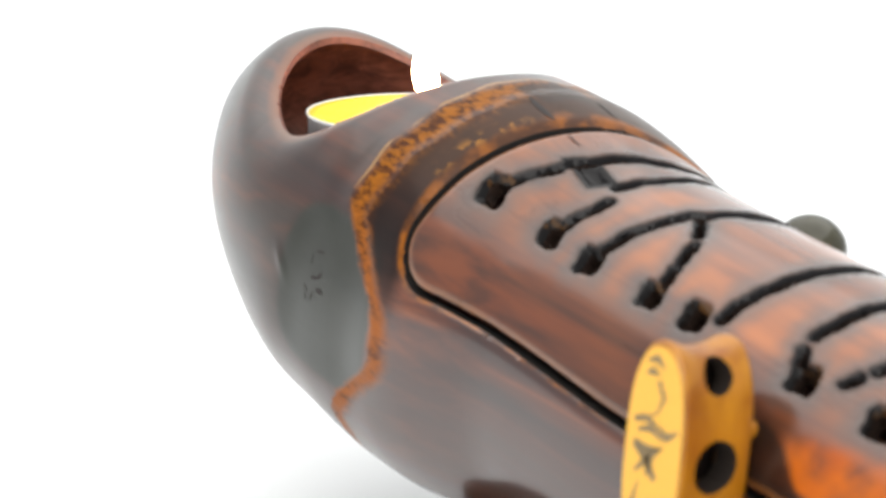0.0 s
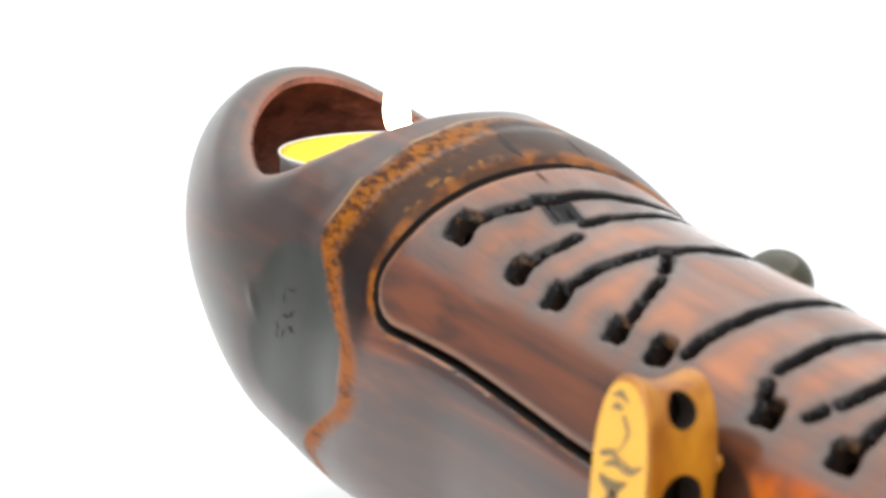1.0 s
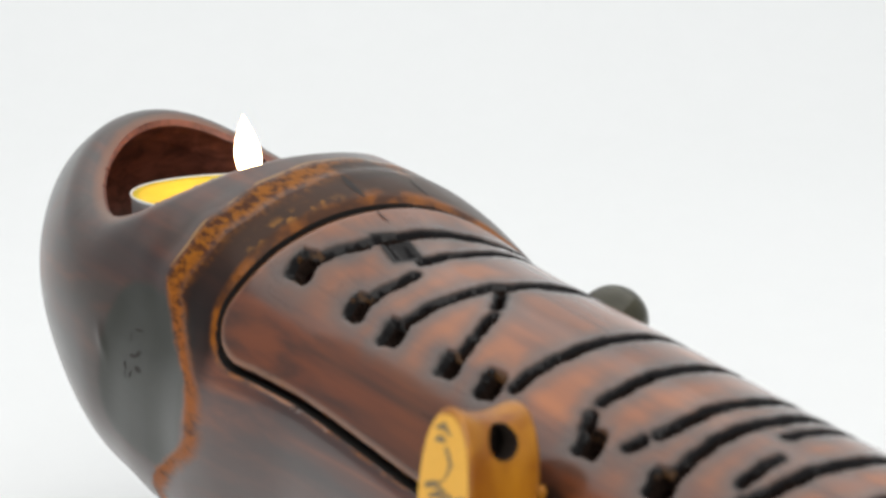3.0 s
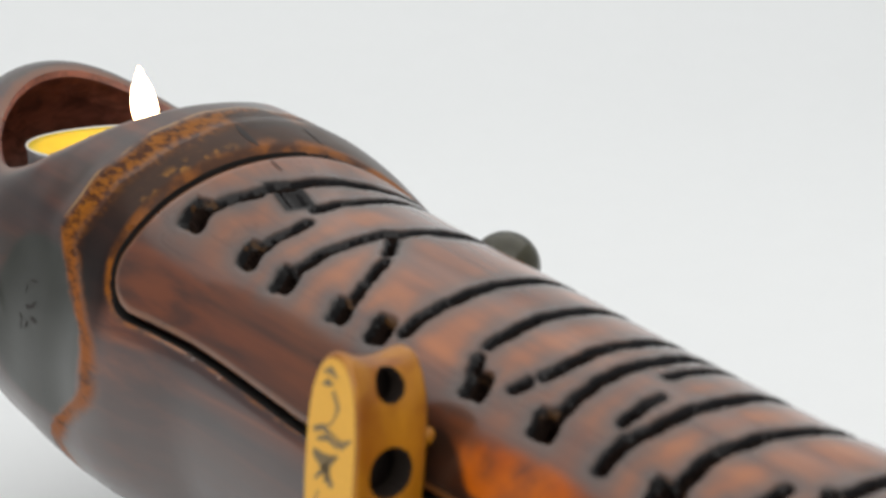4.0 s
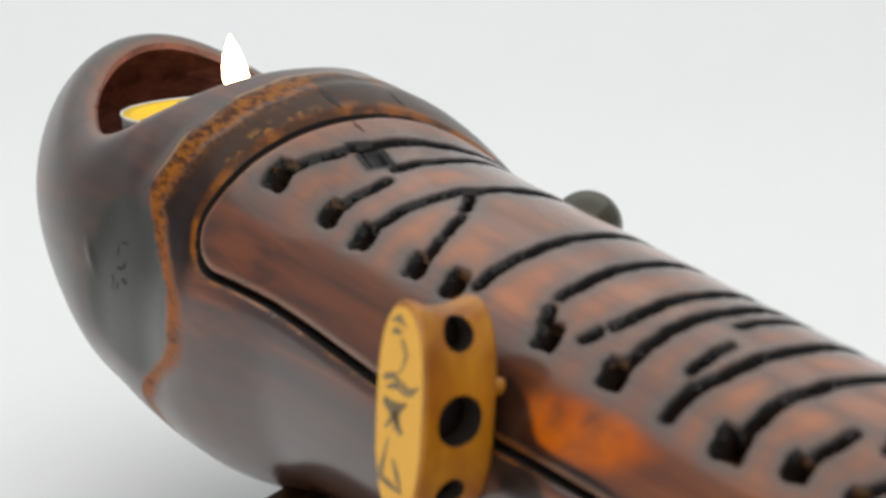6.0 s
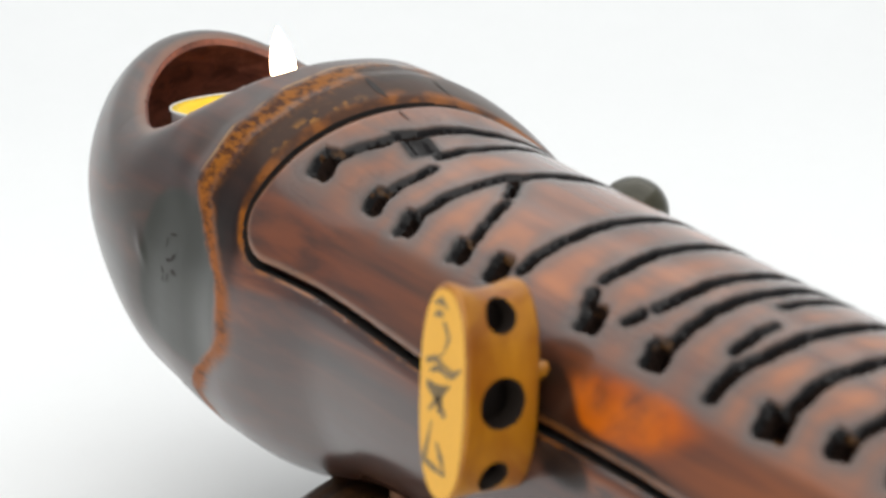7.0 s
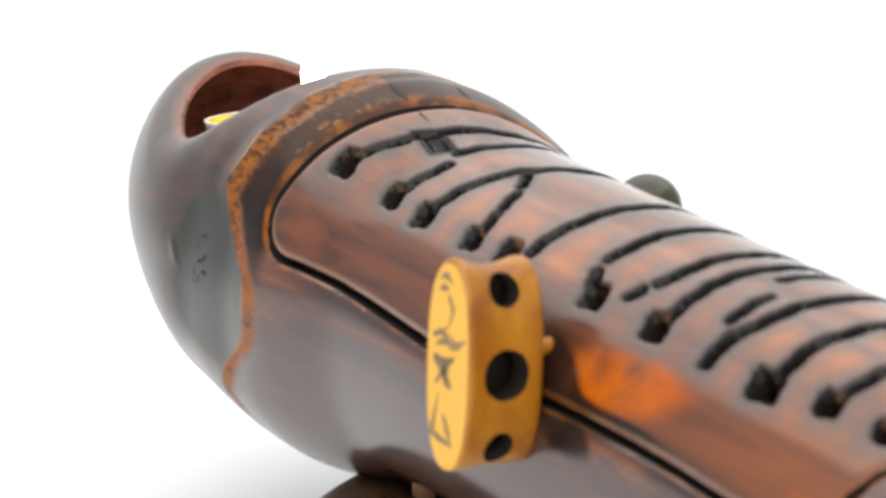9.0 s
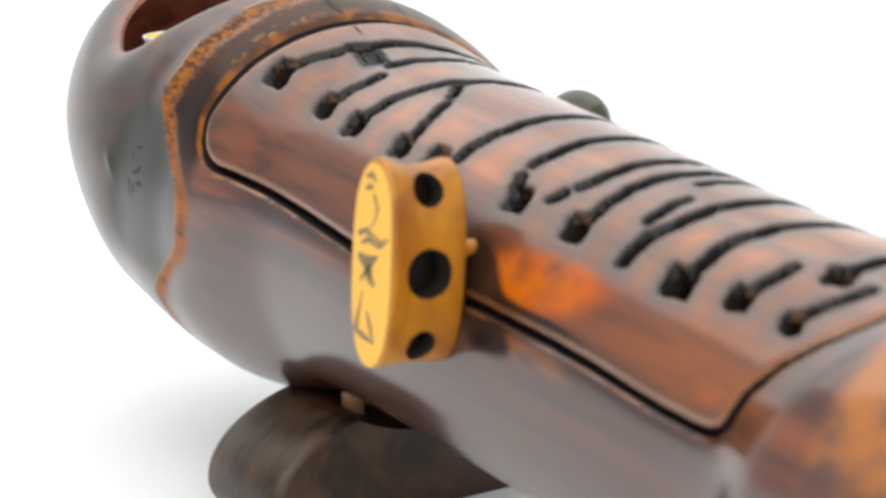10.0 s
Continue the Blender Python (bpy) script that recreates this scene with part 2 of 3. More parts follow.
def part(name, mesh, materials, parent=None, label=""):
    """Links a mesh or a bmesh as one object, under a thing or under a part."""
    if isinstance(mesh, bmesh.types.BMesh):
        data = bpy.data.meshes.new(name)
        mesh.normal_update()
        mesh.to_mesh(data)
        mesh.free()
        data.polygons.foreach_set("use_smooth", [True] * len(data.polygons))
        mesh = data
    for m in materials if isinstance(materials, (list, tuple)) else [materials]:
        mesh.materials.append(m)
    ob = new(name, mesh)
    ob.parent = parent
    if label:
        ob["label"] = label
    return ob


def thing(name, matrix, label, category, group="", kind=""):
    ob = new(name)
    ob.empty_display_size = 0.01
    ob.matrix_world = matrix
    return tagged(ob, label, category, group, kind)


def mesh_from(name, verts, faces, slots=None, attrs=None, smooth=True):
    data = bpy.data.meshes.new(name)
    data.from_pydata(verts.tolist() if hasattr(verts, "tolist") else verts, [], faces.tolist() if hasattr(faces, "tolist") else faces)
    if slots is not None:
        data.polygons.foreach_set("material_index", slots)
    data.polygons.foreach_set("use_smooth", [smooth] * len(data.polygons))
    for key, values in (attrs or {}).items():
        data.attributes.new(key, "FLOAT", "POINT").data.foreach_set("value", values)
    data.validate()
    return data


def sheet(name, us, vs, keep, outer, inner, attrs, wrap=False):
    """A shell over a grid of u and v with everything cut away where keep(u, v) is below nought.
    The cut's edge runs along the true outline; the cut's sides are closed with walls (second material)."""
    U, V = np.meshgrid(us, vs, indexing="ij")
    h = 0.5 * (us[2] - us[1] + vs[2] - vs[1])
    eps = 0.05
    for _ in range(3):
        S = keep(U, V)
        gu = (keep(U + eps, V) - keep(U - eps, V)) / (2 * eps)
        gv = (keep(U, V + eps) - keep(U, V - eps)) / (2 * eps)
        g2 = np.maximum(gu * gu + gv * gv, 0.2)
        near = np.abs(S) < 0.62 * h
        near[0, :] = near[-1, :] = False
        if wrap:
            near[:, 0] = near[:, -1] = False
        U = np.where(near, U - S * gu / g2, U)
        V = np.where(near, V - S * gv / g2, V)
    nu, nv = U.shape
    idx = np.arange(nu * nv).reshape(nu, nv)
    if wrap:
        idx[:, -1] = idx[:, 0]
    quads = np.stack([idx[:-1, :-1], idx[1:, :-1], idx[1:, 1:], idx[:-1, 1:]], -1).reshape(-1, 4)
    uc = (U[:-1, :-1] + U[1:, :-1] + U[1:, 1:] + U[:-1, 1:]) / 4
    vc = (V[:-1, :-1] + V[1:, :-1] + V[1:, 1:] + V[:-1, 1:]) / 4
    quads = quads[(keep(uc, vc) > 0).ravel()]
    A = outer(U.ravel(), V.ravel())
    B = inner(U.ravel(), V.ravel())
    total = nu * nv
    edges = {}
    for q in quads.tolist():
        for i in range(4):
            a, b = q[i], q[(i + 1) % 4]
            if edges.pop((b, a), None) is None:
                edges[(a, b)] = True
    rim = np.array(list(edges), dtype=int)
    m = len(rim)
    ids = np.unique(rim)
    place = {int(v): k for k, v in enumerate(ids)}
    k = np.array([[place[int(a)], place[int(b)]] for a, b in rim])
    verts = np.concatenate([A, B, A[ids], B[ids]])
    o = 2 * total
    walls = np.stack([o + k[:, 1], o + k[:, 0], o + len(ids) + k[:, 0], o + len(ids) + k[:, 1]], 1)
    faces = np.concatenate([quads, (quads + total)[:, ::-1], walls])
    slots = np.concatenate([np.zeros(len(quads), int), np.full(len(quads), 2), np.full(m, 1)])
    values = {}
    for key, fn in attrs.items():
        w = fn(U.ravel(), V.ravel())
        values[key] = np.concatenate([w, w, w[ids], w[ids]])
    used = np.unique(faces)
    remap = np.full(len(verts), -1)
    remap[used] = np.arange(len(used))
    return mesh_from(name, verts[used], remap[faces], slots.tolist(), {a: w[used].tolist() for a, w in values.items()})


def lathe(profile, n=32, m=None, closed=True):
    """A bmesh turned about z from (radius, height) pairs."""
    bm = bmesh.new()
    rings = [[bm.verts.new((r * math.cos(2 * math.pi * i / n), r * math.sin(2 * math.pi * i / n), z)) for i in range(n)] for r, z in profile]
    for a, b in zip(rings, rings[1:]):
        for i in range(n):
            bm.faces.new((a[i], a[(i + 1) % n], b[(i + 1) % n], b[i]))
    if closed:
        bm.faces.new(rings[0][::-1])
        bm.faces.new(rings[-1])
    if m is not None:
        bm.transform(m)
    return bm


# ---- the white sweep: table and backdrop in one sheet ----
def build_sweep():
    prof = [(-1.3, 0.0), (-0.8, 0.0), (-0.3, 0.0), (0.3, 0.0), (0.55, 0.0)]
    prof += [(0.55 + 0.35 * math.sin(a), 0.35 - 0.35 * math.cos(a)) for a in np.linspace(0.1, math.pi / 2, 14)]
    prof += [(0.90, 0.7), (0.90, 1.4)]
    turn = Matrix.Rotation(radians(-36), 3, "Z")
    verts, faces = [], []
    for s, z in prof:
        for w in (-1.4, -0.7, 0.0, 0.7, 1.4):
            verts.append(tuple(turn @ Vector((w, s, z))))
    for i in range(len(prof) - 1):
        for j in range(4):
            a = i * 5 + j
            faces.append((a, a + 1, a + 6, a + 5))
    ob = part("ground", mesh_from("ground", verts, faces), PAPER)
    tagged(ob, "seamless white paper sweep, curved up behind", "backdrop", kind="structure")


build_sweep()

# ---- the bamboo lantern: a cane between two nodes, laid on a slope ----
SLOPE = 8.49
LANTERN = Matrix.Translation((0, 0, 0.0445)) @ Matrix.Rotation(radians(SLOPE), 4, "X")
PROFILE_Y = np.array([-150, -144, -136, -126, -120, -116, -112, -109, -104, -100, -85, -70, -54, -36, -29, -22, -19, -13.5, -7.7, -0.8, 8, 15, 21, 26, 40])
PROFILE_R = np.array([22.8, 22.9, 23.5, 24.7, 26.1, 26.4, 24.6, 23.2, 22.6, 22.5, 23.1, 23.7, 24.6, 25.4, 25.7, 26.2, 26.7, 28.5, 30.2, 31.6, 31.9, 31.5, 31.0, 30.6, 29.6])
DOME = 52.4  # length of the rounded far end
ARC = 25.0  # v runs round the cane: millimetres at this radius


def radius(y):
    """The cane's radius in mm, softened between the turning points."""
    out = np.zeros_like(y)
    for d, w in ((-3, 0.1), (-1.5, 0.2), (0, 0.4), (1.5, 0.2), (3, 0.1)):
        out += w * np.interp(y + d, PROFILE_Y, PROFILE_R)
    dome = 30.35 * np.maximum(1 - (np.clip(y - 25, 0, DOME) / DOME) ** 1.8, 0) ** (1 / 1.8)
    k = np.clip((y - 12) / 24, 0, 1)
    k = k * k * (3 - 2 * k)
    return out * (1 - k) + dome * k


def degrees_round(v):
    return np.degrees(v / ARC)


def far_edge(t):
    """Where the lid's far end lies along the cane, mm, by degrees round it."""
    return np.interp(t, [-60, -30, -20, -10, 0, 8, 18, 28, 40, 50, 58, 70], [-22, -17.5, -14.6, -11.9, -10.1, -9.1, -7.8, -6.5, -5.1, -4.4, -4.0, -3.9])


def near_edge(t):
    return np.interp(t, [-60, 0, 20, 32, 38, 45, 53, 62, 70, 75], [-122, -120, -118, -115.8, -114.3, -112.3, -110.2, -108.4, -107.7, -107.3])


def half_width(u):
    """The lid's lower edge bows in and out along the cane."""
    return np.interp(u, [-106, -103, -98, -93, -87, -80, -73, -65, -55, -48, -42, -36, -28, -20, -13, -8], [32.9, 33.3, 33.35, 33.0, 32.5, 32.2, 32.2, 32.3, 32.9, 33.2, 33.0, 32.5, 31.9, 31.45, 31.35, 31.6])


def box_distance(u, v, u0, u1, half, r_far, r_near):
    """Distance inside a box from u0 to u1 and -half to half, with round corners."""
    mid, hu = (u0 + u1) / 2, (u1 - u0) / 2
    r = np.where(u > mid, r_far, r_near)
    qx, qy = np.abs(u - mid) - hu + r, np.abs(v) - half + r
    return -(np.hypot(np.maximum(qx, 0), np.maximum(qy, 0)) + np.minimum(np.maximum(qx, qy), 0) - r)


def lid_distance(u, v):
    t = degrees_round(v)
    a, b = near_edge(t), far_edge(t)
    return box_distance(-109.0 + (u - a) / (b - a) * 105.0, v * 32.4 / half_width(u), -109.0, -4.0, 32.4, 6.8, 2.5)


def wrapped(v):
    """The way round the cane, brought to either side of its top."""
    return (v + math.pi * ARC) % (2 * math.pi * ARC) - math.pi * ARC


def skin(u, v):
    """The cane's radius; towards the camera's end its node runs aslant."""
    t = degrees_round(wrapped(v))
    k = np.clip((-92 - u) / 14, 0, 1)
    return radius(u - (near_edge(t) + 108.0) * k * k * (3 - 2 * k))


def mouth_distance(u, v):
    """Outline of the opening over the candle, above nought outside of it."""
    t = degrees_round(v)
    t = (t + 180) % 360 - 180
    a, b = (u - 32.0) / 20.5, t / 52.5
    p = np.where(a < 0, 1.7, 2.0)
    k = (np.abs(a) ** p + np.abs(b) ** p + 1e-9) ** (1 / p)
    return (k - 1.0) * 20.5


def scar(u, v):
    t = degrees_round(v) % 360
    return np.exp(-(np.abs(u - 9.5 - 0.05 * (t - 88)) / 12.5) ** 4 - (np.abs(t - 88) / 25.0) ** 4)


def cane(u, v, r):
    t = v / ARC
    lean = (u - 26 + np.sqrt((u - 26) ** 2 + 50)) / 2 / DOME * (0.57 * r * np.cos(t) - 0.247 * r * np.sin(t))
    return np.stack([-r * np.sin(t), u + lean, r * np.cos(t)], 1) / 1000


def mouth_lip(u, v):
    """The mouth's border rolls inwards, and its far side stands up a little."""
    top = wrapped(v) / ARC
    far = np.clip((u - 22) / 18, 0, 1)
    out = mouth_distance(u, v)
    rise = 1.9 * np.exp(-((top + 0.22) / 0.62) ** 2 - ((u - 52) / 12.0) ** 2)
    return rise - 0.5 * np.clip(1 - out / 2.0, 0, 1) ** 2 - 2.4 * far * np.clip(1 - out / 6.5, 0, 1) ** 2


def body_outer(u, v):
    lip = -lid_distance(u, v) - 0.6
    t = v / ARC
    top = wrapped(v) / ARC
    r = skin(u, v) + mouth_lip(u, v) - 0.5 * np.clip(1 - lip / 1.3, 0, 1) ** 2 - 1.5 * scar(u, v)
    r = r - 0.8 * np.exp(-(top / 0.85) ** 2 - ((u - 7) / 13.0) ** 2) - 0.5 * np.exp(-((node_ring(u, v) - 3.5) / 3.0) ** 2 - ((np.degrees(top) - 46) / 16.0) ** 2)
    r = r - 0.5 * np.exp(-((u + 11) / 9.0) ** 2 - ((np.degrees(top) - 112) / 18.0) ** 2)
    r = r + 0.30 * np.exp(-((u - 21.5 + 0.3 * (np.degrees(top) - 86)) / 0.9) ** 2 - ((np.degrees(top) - 86) / 3.5) ** 2)
    r = r + 0.22 * np.sin(3 * t + 0.06 * u) + 0.16 * np.sin(5 * t - 0.11 * u)
    return cane(u, v, np.maximum(r, 0.2))


def body_inner(u, v):
    thick = 1.0 + 2.6 * np.clip(mouth_distance(u, v) / 9.0, 0, 1)
    return cane(u, v, np.maximum(skin(u, v) + mouth_lip(u, v) - thick, 0.1))


def node_ring(u, v):
    """Millimetres along the cane from the upper border of the node ring."""
    t = degrees_round(wrapped(v))
    ring = np.interp(t, [-180, -60, -20, 4, 15, 30, 43, 56, 62, 67, 73, 77, 82, 88, 95, 100, 106, 113, 120, 135, 180], [5, 3, 6, 6.8, 6.6, 7.3, 8.5, 9, 8.8, 6.4, 3.0, 1.0, -1.8, -2.8, -2.5, -1.2, 2, 6.5, 9, 9, 5])
    return u - ring + 0.25 * np.sin(np.radians(t) * 23)


def ring_width(u, v):
    t = degrees_round(wrapped(v))
    return np.interp(t, [-60, 30, 50, 62, 75, 120, 140], [6.2, 6.0, 5.0, 4.3, 3.6, 3.4, 1.6])


def dusk(u, v):
    """Dark smoke between the ring and the lid's gap."""
    t = degrees_round(wrapped(v))
    d = -node_ring(u, v) - 0.8 * ring_width(u, v)
    return np.clip(d / 1.5, 0, 1) * np.clip((88 - t) / 16, 0, 1) * np.clip((t + 60) / 30, 0, 1) * np.clip((u - far_edge(t) + 3.5) / 2.5, 0, 1)


def crown(u, v):
    """A smoked patch on top of the node, between its splits."""
    t = degrees_round(wrapped(v))
    return np.exp(-(np.abs(t + 1.0) / 9.5) ** 6 - (np.abs(u - 1.2) / 4.2) ** 4) + 0.8 * np.exp(-(np.abs(t + 22) / 9.0) ** 4 - (np.abs(u - 0.5) / 4.0) ** 4)


def fleck(u, v):
    t = degrees_round(wrapped(v))
    return np.exp(-((u - far_edge(t) - 2.7) / 1.1) ** 2) * np.clip((46 - t) / 6, 0, 1) * np.clip((t - 14) / 6, 0, 1)


def gap_glow(u, v):
    """A rubbed orange border along the lid's gap, widest on top."""
    t = degrees_round(wrapped(v))
    wide = np.interp(t, [-60, 0, 15, 30, 50, 64, 80], [4.0, 4.2, 3.4, 2.4, 1.8, 0.8, 0.5]) * np.where(u < -14, 0.8, 1.0)
    return np.clip(1 - (-lid_distance(u, wrapped(v)) - 0.6) / wide, 0, 1)


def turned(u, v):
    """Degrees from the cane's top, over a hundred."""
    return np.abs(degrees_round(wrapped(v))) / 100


def ember(u, v):
    """An orange burnish along the lid's edge, below it on the body, and a brown one at the lid's corner."""
    t = degrees_round(wrapped(v))
    hot = np.exp(-(np.abs(u + 75 - 0.35 * (t - 59)) / 9.0) ** 2.6 - (np.abs(t - 59.5) / 9.5) ** 2.6)
    return hot + 0.75 * np.exp(-((u + 78) / 9.0) ** 2 - ((t - 80.5) / 4.0) ** 2) + 0.42 * np.exp(-((u + 103.5) / 2.8) ** 2 - ((t - 66.0) / 4.5) ** 2)


def dark_blotch(u, v):
    # near-black patches next to the button, on the lid and just below its edge
    t = degrees_round(wrapped(v))
    return 1.3 * np.exp(-((u + 65 + 0.2 * (t - 67)) / 4.4) ** 2 - ((t - 67) / 11.0) ** 2) + 0.8 * np.exp(-((u + 78) / 8.0) ** 2 - ((t - 70) / 2.6) ** 2) + 0.7 * np.exp(-((u + 71) / 4.5) ** 2 - ((t - 81) / 5.0) ** 2)


lantern = thing("bamboo_lantern", LANTERN, "smoked brown bamboo lantern with pierced lid, lying on a stand", "lantern")
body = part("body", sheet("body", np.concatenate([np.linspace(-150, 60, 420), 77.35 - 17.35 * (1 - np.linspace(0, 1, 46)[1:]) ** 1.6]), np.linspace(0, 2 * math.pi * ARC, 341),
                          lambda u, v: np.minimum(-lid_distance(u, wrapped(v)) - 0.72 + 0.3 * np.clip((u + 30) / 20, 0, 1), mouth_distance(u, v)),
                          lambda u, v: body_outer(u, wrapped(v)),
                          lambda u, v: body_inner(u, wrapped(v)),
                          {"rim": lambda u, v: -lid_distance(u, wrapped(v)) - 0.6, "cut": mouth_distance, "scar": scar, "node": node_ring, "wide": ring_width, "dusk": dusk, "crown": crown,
                           "fleck": fleck, "edge": gap_glow, "glow": ember, "dark_blotch": dark_blotch, "turned": turned}, True),
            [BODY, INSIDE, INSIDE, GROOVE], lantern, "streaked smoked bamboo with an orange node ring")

# body walls along the gap take the painted shade
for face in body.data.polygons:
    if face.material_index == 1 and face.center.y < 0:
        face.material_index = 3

# strokes cut through the lid: width, then places along the cane (mm) and round it (degrees)
STROKES = [
    (0.70, -11.9, 34, -14.3, 22.7), (0.75, -14.8, 19.4, -17.5, 2, -20, -14, -21, -42),
    (0.80, -21.7, 15.5, -23.3, 3, -24, -16, -24.5, -42), (0.9, -22, 36, -23.3, 22), (1.0, -29.1, 37, -31, 23, -33, 10, -35.5, -2.5, -37, -40),
    (0.8, -40, 36, -39.6, 31), (0.7, -39.2, 27, -38.2, 20), (0.7, -37.0, 16, -34.2, 9), (1.5, -33.4, 9, -34.2, 7),
    (0.6, -36.6, -4, -38.5, -22), (1.0, -50, 37, -51, 23, -52.3, 8.3, -53.5, -15, -54, -46),
]
STROKES_NEAR = [
    (1.0, -61.9, 36.5, -61.3, 33.5), (0.9, -60.8, 28, -61.9, 9, -63.2, -15, -64, -46), (0.8, -67.9, 36, -68.7, 32.5),
    (1.0, -70, 28, -71, 15, -72.6, -8, -73.5, -46), (1.0, -75.3, 38, -75.4, 20, -77, 2, -79, -46), (1.1, -83.7, 44, -84.1, 34),
    (0.6, -82, 29, -82.6, 14.4), (0.6, -80.5, 5, -81.5, -30), (1.0, -84.6, 33, -86.6, 15, -88.3, -3, -90, -46),
    (1.0, -92.8, 38, -93.4, 23, -95.6, 7, -98, -10, -99, -46), (0.85, -100.6, 38, -102.5, 23.5), (0.8, -107.5, 16, -110, -10), (0.7, -108.3, 37, -112.0, 20),
]
SQUARES = [(-10.6, 38.9, 2.3), (-21.1, 39.8, 2.0), (-28.8, 41.2, 2.0), (-39.6, 41.0, 1.8), (-46.8, 40.3, 2.1), (-63.5, 40.8, 2.0), (-74.4, 40.8, 2.3), (-92.1, 42.3, 2.5), (-100.3, 39.3, 1.8), (-107.4, 19.5, 1.8), (-107.7, 39.7, 1.4)]


def wobble(u, v):
    return 0.13 * np.sin(1.3 * u + 0.45 * v) + 0.09 * np.sin(1.9 * v - 1.1 * u) + 0.05 * np.sin(4.1 * v + 2.3 * u)


def stroke_distance(u, v):
    d = np.full(np.shape(u), 99.0)
    for hw, *p in STROKES + STROKES_NEAR:
        pts = [(p[i], math.radians(p[i + 1]) * ARC) for i in range(0, len(p), 2)]
        for (a, b), (c, e) in zip(pts, pts[1:]):
            t = np.clip(((u - a) * (c - a) + (v - b) * (e - b)) / ((c - a) ** 2 + (e - b) ** 2), 0, 1)
            d = np.minimum(d, np.hypot(u - a - t * (c - a), v - b - t * (e - b)) - 0.50 * hw)
    return d + wobble(u, v)


def square_distance(u, v):
    d = np.full(np.shape(u), 99.0)
    for a, t, h in SQUARES:
        b = math.radians(t) * ARC
        x, y = np.abs((u - a) + 0.25 * (v - b)) - 0.52 * h, np.abs((v - b) - 0.2 * (u - a)) - 0.64 * h
        d = np.minimum(d, np.hypot(np.maximum(x, 0), np.maximum(y, 0)) + np.minimum(np.maximum(x, y), 0) - 0.15)
    return d + wobble(u, v)


def lit_side(u, v):
    """Paints each hole's lit wood wall on one side: above nought there, below it on the shaded, burnt side."""
    best, side = np.full(np.shape(u), 99.0), np.zeros(np.shape(u))
    for a, t, h in SQUARES:
        x, y = u - a, v - math.radians(t) * ARC
        d = np.hypot(x, y)
        side = np.where(d < best, np.clip(-0.16 * (x + 0.6 * y) / h - 0.02, -0.3, 0.2), side)
        best = np.minimum(best, d)
    return side


def facet_distance(u, v):
    """A slanting scoop beside the first strokes, charred but not cut through."""
    x, y = u + 17.6, v - math.radians(16.7) * ARC
    return np.maximum(0.85 * (np.abs(x - 0.72 * y) - 2.9), np.abs(y + 0.17 * x) - 1.5) + 0.3 * wobble(u, v)


def slot_distance(u, v):
    return np.minimum(stroke_distance(u, v), square_distance(u, v))


def charred(u, v):
    return np.minimum(slot_distance(u, v), facet_distance(u, v) + 0.15)


def lid_keep(u, v):
    return np.minimum(lid_distance(u, v) - 0.7, slot_distance(u, v))


def lid_outer(u, v):
    rim = lid_distance(u, v) - 0.55
    f = facet_distance(u, v)
    drop = 0.85 * np.clip(1 - stroke_distance(u, v) / 0.7, 0, 1) ** 1.6
    drop = np.maximum(drop, 1.3 * np.clip(1 - square_distance(u, v) / 1.0, 0, 1) ** 1.3)
    drop = np.maximum(drop, 1.0 * np.clip(-f / 1.1, 0, 1))
    return cane(u, v, skin(u, v) - 0.15 - 0.55 * np.clip(1 - rim / 1.3, 0, 1) ** 2 - drop)


def lid_inner(u, v):
    return cane(u, v, skin(u, v) - 3.8)


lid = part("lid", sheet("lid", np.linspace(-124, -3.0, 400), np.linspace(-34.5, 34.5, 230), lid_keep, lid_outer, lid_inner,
                        {"rim": lambda u, v: lid_distance(u, v) - 0.55, "cut": charred, "square": square_distance, "slot": slot_distance, "side": lit_side, "glow": ember, "dark_blotch": dark_blotch, "turned": turned}),
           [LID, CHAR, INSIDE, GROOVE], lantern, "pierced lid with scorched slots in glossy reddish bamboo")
# so do the lid's outer walls
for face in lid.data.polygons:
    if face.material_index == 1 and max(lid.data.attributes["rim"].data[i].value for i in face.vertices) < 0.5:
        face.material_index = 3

for y, r, z in ((-1.0, 27.5, 0), (-112.0, 20.5, 0)):
    part("node_wall", lathe([(0.2, -1.2), (r, -1.2), (r, 1.2), (0.2, 1.2)], 40, pose(0, y / 1000, 0, 90) @ Matrix.Scale(0.001, 4)), INSIDE, lantern)


def candle_shelf():
    bm = bmesh.new()
    n = 28
    low, top = [], []
    for i in range(n):
        a = 2 * math.pi * i / n
        x, y = 0.0255 * math.cos(a), 0.033 + 0.030 * math.sin(a)
        low.append(bm.verts.new((x, y, 0.0005)))
        top.append(bm.verts.new((x, y, 0.0035)))
    for i in range(n):
        bm.faces.new((low[i], low[(i + 1) % n], top[(i + 1) % n], top[i]))
    bm.faces.new(top)
    bm.faces.new(low[::-1])
    return bm


part("candle_shelf", candle_shelf(), INSIDE, lantern)



def surface_point(u, t, lift):
    """A point on the cane's skin, lifted by some mm."""
    u, v = np.array([u], float), np.array([math.radians(t) * ARC])
    p = body_outer(u, v)[0]
    n = np.array([p[0], 0, p[2]])
    return Vector(p + n / np.linalg.norm(n) * lift / 1000)


